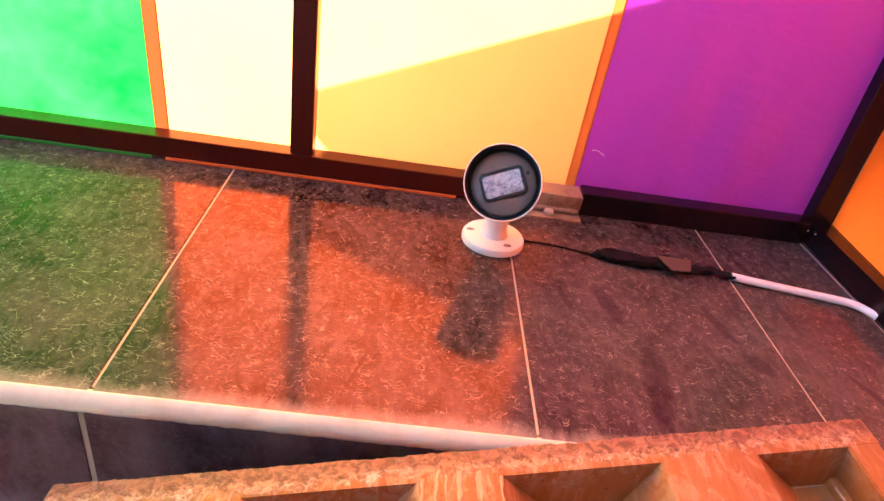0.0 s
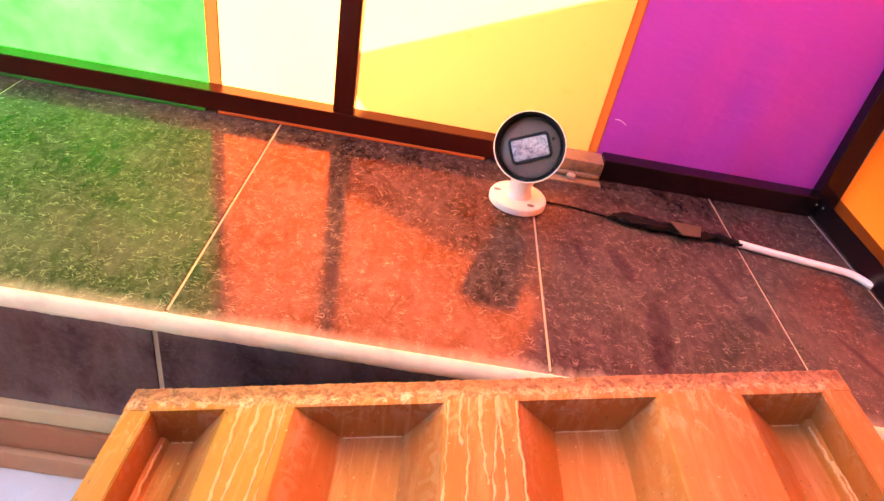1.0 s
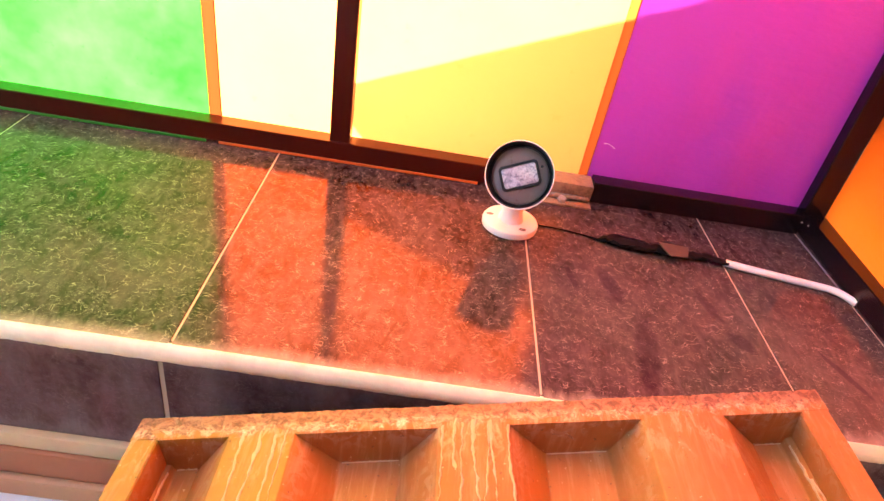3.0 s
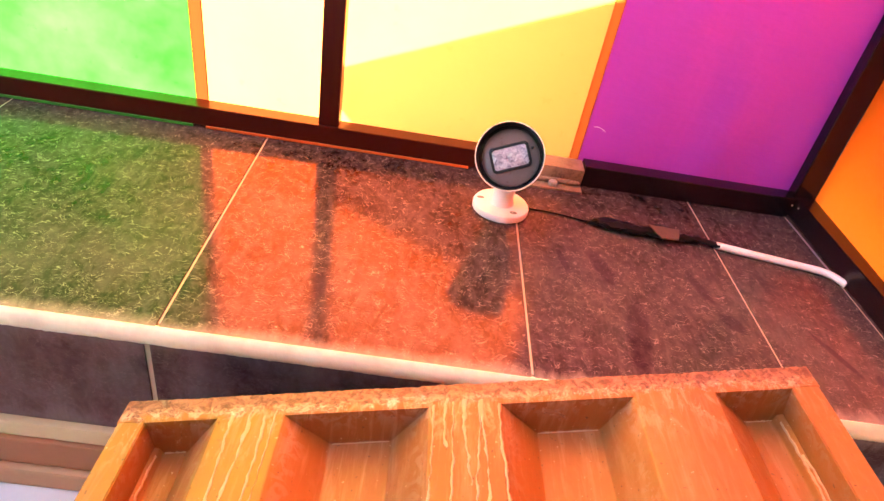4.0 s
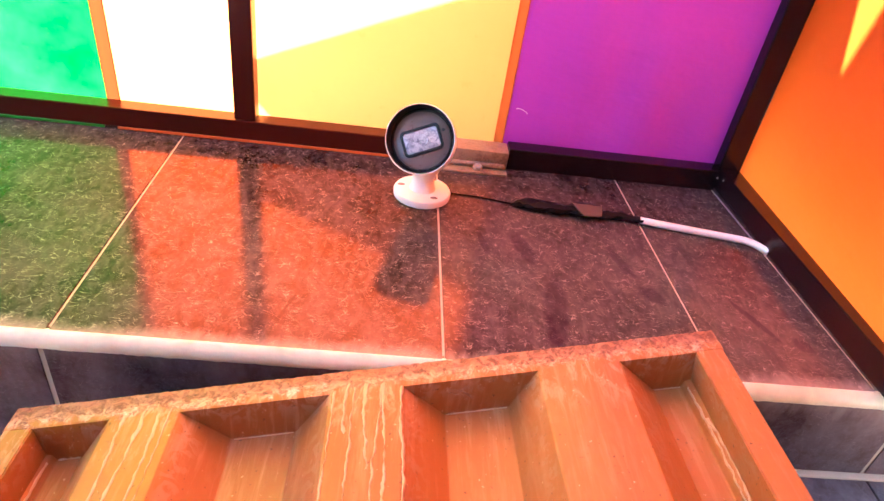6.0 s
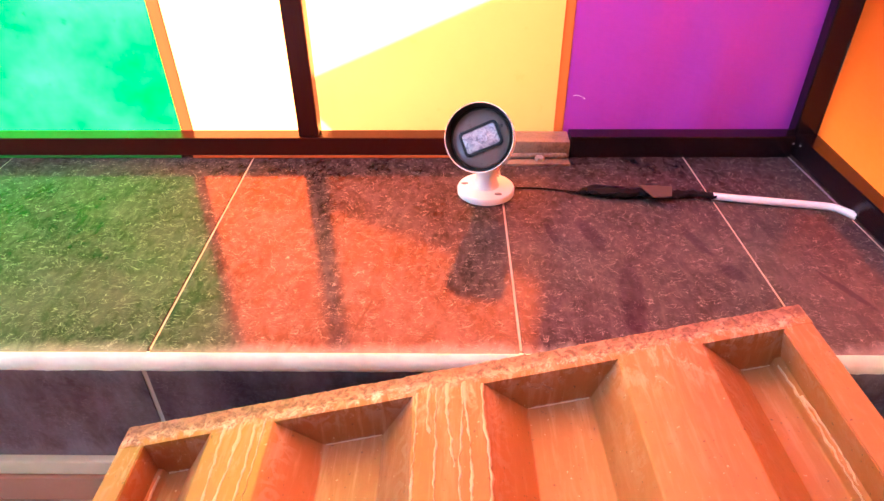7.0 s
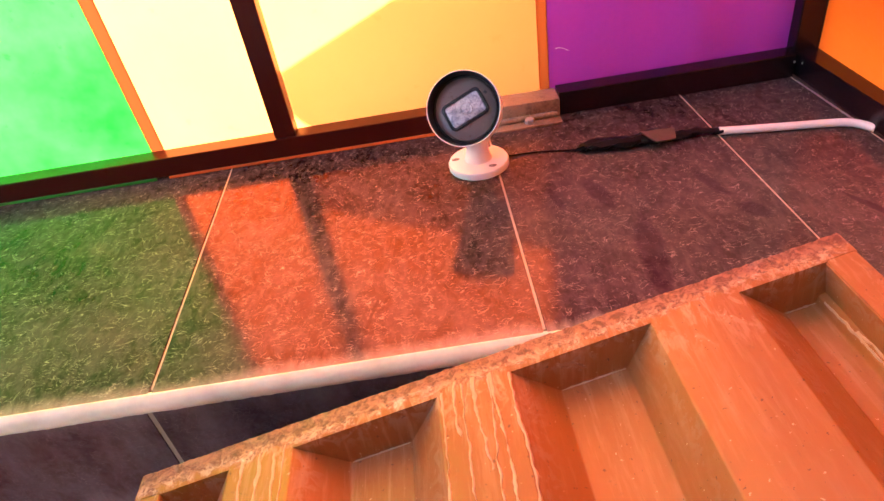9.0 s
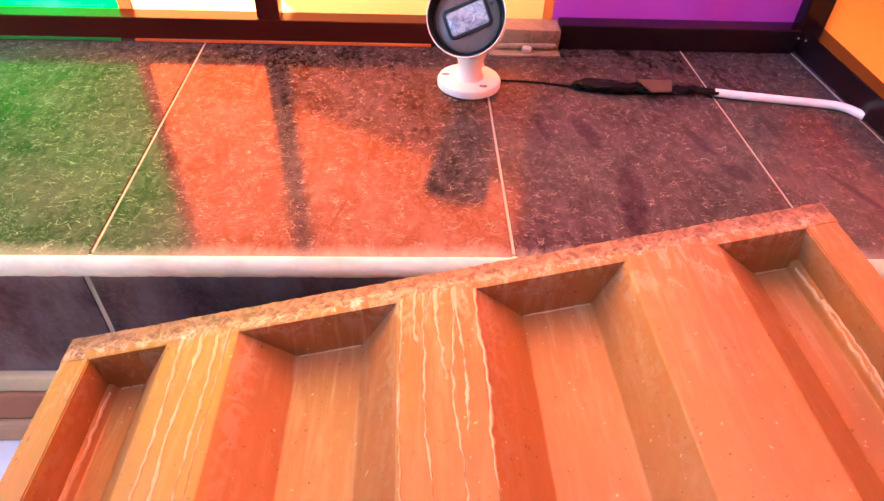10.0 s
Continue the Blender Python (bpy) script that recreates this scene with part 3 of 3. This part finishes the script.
base = part("base", lathe([(0.030, 0.0), (0.0315, 0.001), (0.0318, 0.0055), (0.0305, 0.0078), (0.027, 0.0088), (0.012, 0.0095), (0.001, 0.0095)], pose(0, 0, 0)), M_WHITE, cctv, "round white mounting flange", True)
for x, y in ((-0.0235, 0.004), (0.0125, -0.0195), (0.012, 0.0215)):
    part("screw_slot", lathe([(0.0030, 0.0), (0.0031, 0.0005), (0.0022, 0.0006), (0.001, 0.0003)], pose(x, y, 0.0087) @ Matrix.Diagonal((1.35, 0.8, 1, 1)), 14), M_HOLE, base, "small dark screw slot", True)
part("neck", lathe([(0.0145, 0.0), (0.0125, 0.006), (0.0115, 0.012), (0.0125, 0.018), (0.0155, 0.024), (0.016, 0.034), (0.008, 0.042)], pose(0, 0, 0.009), 32), M_WHITE, cctv, "white swivel neck", True)
part("housing", lathe([(0.0338, -0.018), (0.0336, -0.004), (0.0335, 0.0), (0.0342, 0.0004), (0.0347, -0.0010), (0.0345, -0.006), (0.0328, -0.018), (0.0305, -0.034), (0.0280, -0.055),
                       (0.0250, -0.072), (0.0180, -0.080), (0.002, -0.082)], HEAD, 64), M_WHITE, cctv, "white round housing with a raised rim", True)
hood = part("hood_lining", lathe([(0.0334, 0.0001), (0.0329, -0.002), (0.0320, -0.0150), (0.0309, -0.0162), (0.0200, -0.0163), (0.001, -0.0163)], HEAD, 64, (-1,)), M_BLACK, cctv, "black inner lining", True)
face = part("front_plate", lathe([(0.0290, -0.0160), (0.0286, -0.0132), (0.0272, -0.0124), (0.015, -0.0122), (0.001, -0.0122)], HEAD, 64), M_FACEPLATE, cctv, "dusty dark grey front plate", True)


def rounded(w, h, r, z0, z1, inner=None):
    """A rounded rectangle, solid or with a hole, in the head's own axes."""
    def ring(w, h, r, z):
        out = []
        for cx, cy, a0 in ((w - r, h - r, 0), (r - w, h - r, 90), (r - w, r - h, 180), (w - r, r - h, 270)):
            for i in range(7):
                a = radians(a0 + 15 * i)
                out.append(HEAD @ Vector((cx + r * math.cos(a), cy + r * math.sin(a), z)))
        return out
    bm = bmesh.new()
    loops = [ring(w, h, r, z0), ring(w, h, r, z1 - 0.0006), ring(w - 0.0006, h - 0.0006, r, z1)]
    if inner:
        loops += [ring(*inner, z1), ring(*inner, z0)]
    vs = [[bm.verts.new(p) for p in lp] for lp in loops]
    n = len(vs[0])
    for a, b in zip(vs, vs[1:]):
        for i in range(n):
            bm.faces.new((a[i], a[(i + 1) % n], b[(i + 1) % n], b[i]))
    if not inner:
        bm.faces.new(vs[-1])
    return bm


part("window_frame", rounded(0.0202, 0.0130, 0.0046, -0.0123, -0.0096, (0.0176, 0.0104, 0.0032)), M_BLACK, face, "raised black frame round the lens window", True)
part("lens_window", rounded(0.0177, 0.0105, 0.0030, -0.0123, -0.0104), M_LENS, face, "smudged pale lens window", True)
part("lens", lathe([(0.0062, 0.0), (0.0062, 0.0004), (0.0056, 0.0007), (0.0050, 0.0004), (0.0030, 0.0004), (0.0026, 0.0006), (0.0008, 0.0006)], HEAD @ pose(0.001, 0, -0.0105), 28), M_LENS, face, "round lens behind the smudged window", True)
part("sensor", lathe([(0.0016, 0), (0.0016, 0.0006), (0.0008, 0.0008)], HEAD @ pose(0.0235, 0.004, -0.0123), 12), M_BLACK, face)

# ---- cable, taped joint, white sleeve ----
cable = tagged(new("camera_cable"), "black cable with a taped joint and white sleeve", "cable")
cable.location = (0.10, 0.25, 0)


def cpart(name, bm, mat, label="", smooth=True):
    bmesh.ops.translate(bm, verts=bm.verts, vec=(-0.10, -0.25, 0))
    return part(name, bm, mat, cable, label, smooth)


line = spline([(-0.0012, 0.2642, 0.0014), (0.0167, 0.2609, 0.0014), (0.0388, 0.2598, 0.0014), (0.0608, 0.2564, 0.0014), (0.0787, 0.2521, 0.0016), (0.0955, 0.2488, 0.003)])
cpart("wire", tube(line, 0.0010, 10), M_TAPE, "thin black wire")
pts = spline([(0.0829, 0.2517, 0.0022), (0.0955, 0.2483, 0.0050), (0.1134, 0.2449, 0.0056), (0.1355, 0.2434, 0.0058), (0.1586, 0.2449, 0.0060), (0.1775, 0.2463, 0.0056), (0.186, 0.2454, 0.0042), (0.207, 0.2415, 0.0042), (0.2312, 0.2362, 0.0048)], 4)
rad = []
for i, p in enumerate(pts):
    f = i / (len(pts) - 1)
    r = 0.0020 + 0.0080 * min(1.0, f / 0.12) * (1.0 if f < 0.56 else max(0.36, 1 - (f - 0.56) * 9))
    rad.append(r * (1 + 0.55 * noise.noise(p * 75)))
bm = tube(pts, rad, 9, 0.56)
for v in bm.verts:
    v.co += Vector((0.5, 1, 0.5)) * (0.0038 * noise.noise(v.co * 110) + 0.0026 * noise.noise(v.co * 330))
    v.co.z = max(v.co.z, 0.0003)
cpart("taped_joint", bm, M_TAPE, "lumpy joint wrapped in black tape", False)
bm = prism([(0.148, 0.2440), (0.183, 0.2425), (0.1795, 0.2265), (0.160, 0.2240)], 0.0125, 0.0138, "z")
bmesh.ops.subdivide_edges(bm, edges=bm.edges[:], cuts=3, use_grid_fill=True)
for v in bm.verts:
    v.co.z += 0.16 * (v.co.y - 0.240) + 0.0016 * noise.noise(v.co * 120)
cpart("tape_flap", bm, painted_metal("brown_tape", (0.075, 0.045, 0.022), (0.12, 0.075, 0.04), 0.35, 0.5, 60, 0.4), "loose brown tape end")
line = spline([(0.228, 0.2371, 0.0046), (0.2554, 0.2319, 0.0044), (0.2922, 0.2256, 0.0042), (0.3311, 0.2188, 0.0042), (0.3447, 0.2154, 0.0042), (0.3542, 0.2092, 0.0040), (0.3637, 0.1985, 0.0030)])
sleeve = cpart("sleeve", tube(line, 0.0040, 18), M_CONDUIT, "white plastic sleeve")

# ---- orange corrugated steel box in front of the ledge ----
U, V, O = Vector((1.03, 0.080, 0.193)), Vector((0.012, -1, 0.040)), Vector((0, -0.026, 0.0253))
W = U.cross(-V).normalized()
LENGTH, DEPTH, LIP = 0.56, 0.0330, 0.0215
XL, XR = -0.2955, 0.1900


def at(a, b, c):
    return O + U * a + V * b + W * c


trunk = tagged(new("steel_box"), "orange painted corrugated steel box lid with rusty edge", "metal box")
flutes = ((-0.276, -0.270, -0.2545, -0.2261), (-0.181, -0.153, -0.110, -0.081), (-0.0325, -0.006, 0.039, 0.060), (0.116, 0.1435, 0.1640, 0.1700))
STEP = -0.80 * DEPTH                                   # the outer flutes have a raised ledge beside the frame
profile = [(-0.2760, STEP), (-0.2725, STEP - 0.001), (-0.2710, -DEPTH), (-0.2545, -DEPTH), (-0.2261, 0.0)]
for a, b, c, d in flutes[1:3]:
    profile += [(a, 0.0), (b, -DEPTH), (c, -DEPTH), (d, 0.0)]
profile += [(0.116, 0.0), (0.1435, -DEPTH), (0.1635, -DEPTH), (0.1655, STEP - 0.001), (0.1700, STEP)]


def soft_profile(pts, r=0.0013):
    """Rounds the corners of a folded line."""
    out = [pts[0]]
    for p, q, s in zip(pts, pts[1:], pts[2:]):
        p, q, s = Vector(p), Vector(q), Vector(s)
        a, b = q + (p - q).normalized() * min(r, (p - q).length / 2.2), q + (s - q).normalized() * min(r, (s - q).length / 2.2)
        for t in (0, 0.33, 0.67, 1):
            out.append(tuple((a * (1 - t) + q * t) * (1 - t) + (q * (1 - t) + b * t) * t))
    return out + [pts[-1]]


prof = soft_profile(profile)
bm = bmesh.new()
rows = []
NB = 46
for j in range(NB + 1):
    b = LIP - 0.004 + (LENGTH - 2 * LIP + 0.008) * j / NB
    rows.append([bm.verts.new(at(a, b, c + 0.0003 + 0.0003 * noise.noise(Vector((a * 14, b * 9, c * 20))))) for a, c in prof])
for r0, r1 in zip(rows, rows[1:]):
    for i in range(len(prof) - 1):
        bm.faces.new((r0[i], r0[i + 1], r1[i + 1], r1[i]))
part("corrugated_sheet", bm, M_PAINT, trunk, "orange corrugated sheet with four deep flutes", True)


def bar(name, a0, a1, b0, b1, c0, c1, mat, label="", bevel=0.0008, rough=0.0, nx=1):
    """A frame bar in the box's own axes, with uneven edges."""
    bm = box((a0, b0, c0), (a1, b1, c1))
    if nx > 1:
        es = [e for e in bm.edges if abs(e.verts[0].co.x - e.verts[1].co.x) > 1e-4]
        bmesh.ops.subdivide_edges(bm, edges=es, cuts=nx)
    lines = [e for e in bm.edges if len(e.link_faces) == 2 and e.calc_face_angle(0) > 0.5]
    bmesh.ops.bevel(bm, geom=lines, offset=bevel, segments=2, affect="EDGES")
    for v in bm.verts:
        p = v.co.copy()
        k = 0.5 * rough * noise.noise(p * 420) + 0.45 * rough * noise.noise(p * 170) + 0.5 * rough * noise.noise(p * 35)
        k *= 0.2 + max(0.0, 1 - p.y / LIP)
        v.co = at(p.x, p.y + k, p.z + 0.4 * k)
    return part(name, bm, mat, trunk, label, True)


bar("end_bar", XL, XR, 0.0, LIP, -DEPTH - 0.006, 0.0002, M_PAINT, "rusty flaking end bar", rough=0.0028, nx=260)
bar("end_bar", XL, XR, LENGTH - LIP, LENGTH, -DEPTH - 0.006, 0.0004, M_PAINT, rough=0.0006, nx=20)
bar("side_bar", XL + 0.0006, -0.2760, LIP - 0.007, LENGTH - LIP + 0.005, -DEPTH - 0.0055, -0.0002, M_PAINT, "ochre stained side bar", rough=0.0004)
bar("side_bar", 0.1700, XR - 0.0006, LIP - 0.007, LENGTH - LIP + 0.005, -DEPTH - 0.0055, -0.0002, M_PAINT, rough=0.0004)
bm = prism([(XL + 0.004, 0), (XR - 0.004, 0), (XR - 0.004, 1), (XL + 0.004, 1)], 0, 1, "z")
for v in bm.verts:
    p = at(v.co.x, 0.004 + v.co.y * (LENGTH - 0.008), -DEPTH - 0.007)
    v.co = p if v.co.z > 0.5 else Vector((min(p.x, 0.193), min(p.y, -0.03), FLOOR_Z))
part("body", bm, M_PAINT, trunk, "orange steel body")
# back inner faces of the flutes
for n_, (a, b, c, d) in enumerate(flutes):
    bm = bmesh.new()
    b = b if n_ else -0.2755
    c = 0.1698 if n_ == 3 else c
    vs = [bm.verts.new(at(x, LIP + 0.0004 + 0.0006 * (z < 0), z)) for x, z in ((a - 0.001, 0.0), (b, -DEPTH - 0.001), (c, -DEPTH - 0.001), (d + 0.001, 0.0))]
    ws = [bm.verts.new(v.co - V * 0.003) for v in vs]
    bm.faces.new(vs)
    bm.faces.new(ws)
    for i in range(4):
        bm.faces.new((vs[i], vs[(i + 1) % 4], ws[(i + 1) % 4], ws[i]))
    part("flute_end", bm, M_PAINT, trunk)


# weld beads where the flutes meet the end bar
for a0, a1 in ((-0.270, -0.2555), (-0.152, -0.111), (-0.005, 0.038), (0.1445, 0.163)):
    pts = [at(a0 + (a1 - a0) * i / 14, LIP + 0.0012, -DEPTH + 0.0004) + Vector((0, 0, 0.0006)) * noise.noise(Vector((a0 * 90, i * 0.7, 0))) for i in range(15)]
    part("weld_bead", tube(pts, [0.0006 * (1 + 0.9 * noise.noise(p * 300)) for p in pts], 7), M_DRIP, trunk, "pale weld bead", True)


def drip(a, b0, b1, width, seed, c=0.0):
    """A thin run of cream paint down a ridge."""
    bm = bmesh.new()
    rng = random.Random(seed)
    prev = None
    n = 150
    off = rng.random() * 50
    for i in range(n + 1):
        t = i / n
        b = b0 + (b1 - b0) * t
        x = a + 0.0030 * noise.noise(Vector((off, b * 16, 0))) + 0.0012 * noise.noise(Vector((off, b * 110, 5))) + 0.0005 * noise.noise(Vector((off, b * 320, 8)))
        w = 0.8 * width * max(0.06, 0.42 + 0.9 * noise.noise(Vector((off + 9, b * 45, 0))) + 0.7 * noise.noise(Vector((off + 4, b * 170, 0))) + 0.7 * (1 - t) ** 3) * (1.0 if t < 0.96 else 0.5)
        row = [bm.verts.new(at(x + dx * w, b, c + h)) for dx, h in ((-1, -0.0008), (-0.6, 0.0007), (0, 0.0010), (0.6, 0.0007), (1, -0.0008))]
        if prev:
            for k in range(4):
                bm.faces.new((prev[k], prev[k + 1], row[k + 1], row[k]))
        prev = row
    return part("paint_drip", bm, M_DRIP, trunk, "cream paint run", True)


for k, (a, b0, b1, w) in enumerate(((-0.2155, 0.020, 0.34, 0.0016), (-0.205, 0.018, 0.40, 0.0019), (-0.1925, 0.022, 0.33, 0.0016), (-0.1865, 0.018, 0.22, 0.0010),
                                    (-0.0785, 0.020, 0.36, 0.0012), (-0.0690, 0.014, 0.06, 0.0020), (-0.0650, 0.018, 0.26, 0.0014), (-0.0560, 0.016, 0.09, 0.0026),
                                    (-0.0485, 0.018, 0.32, 0.0013), (-0.0440, 0.017, 0.13, 0.0021), (-0.0320, 0.022, 0.34, 0.0013))):
    drip(a, b0, b1, w, k)
drip(-0.2740, 0.03, 0.30, 0.0007, 31, STEP)
drip(0.1662, 0.03, 0.34, 0.0008, 32, STEP)
drip(0.1695, 0.06, 0.13, 0.0012, 33, STEP)

# ---- small marks on the purple sheet and the corner of the frames ----
wpart("thread", tube(spline([(0.088, YF - 0.001, 0.0697), (0.093, YF - 0.0012, 0.0702), (0.098, YF - 0.0012, 0.0684), (0.103, YF - 0.001, 0.0652)], 5), 0.00035, 6), M_CONDUIT, "short pale thread", True)
for x, y, z in ((0.3525, 0.3350, 0.0190), (0.357, 0.3270, 0.020), (0.3605, 0.3265, 0.012)):
    wpart("weld_spot", lathe([(0.0012, 0.0), (0.0010, 0.0006), (0.0004, 0.0009)], pose(x, y + 0.0005, z, 90, 0, 0), 8), M_BOLT, "tiny bright weld spot", True)
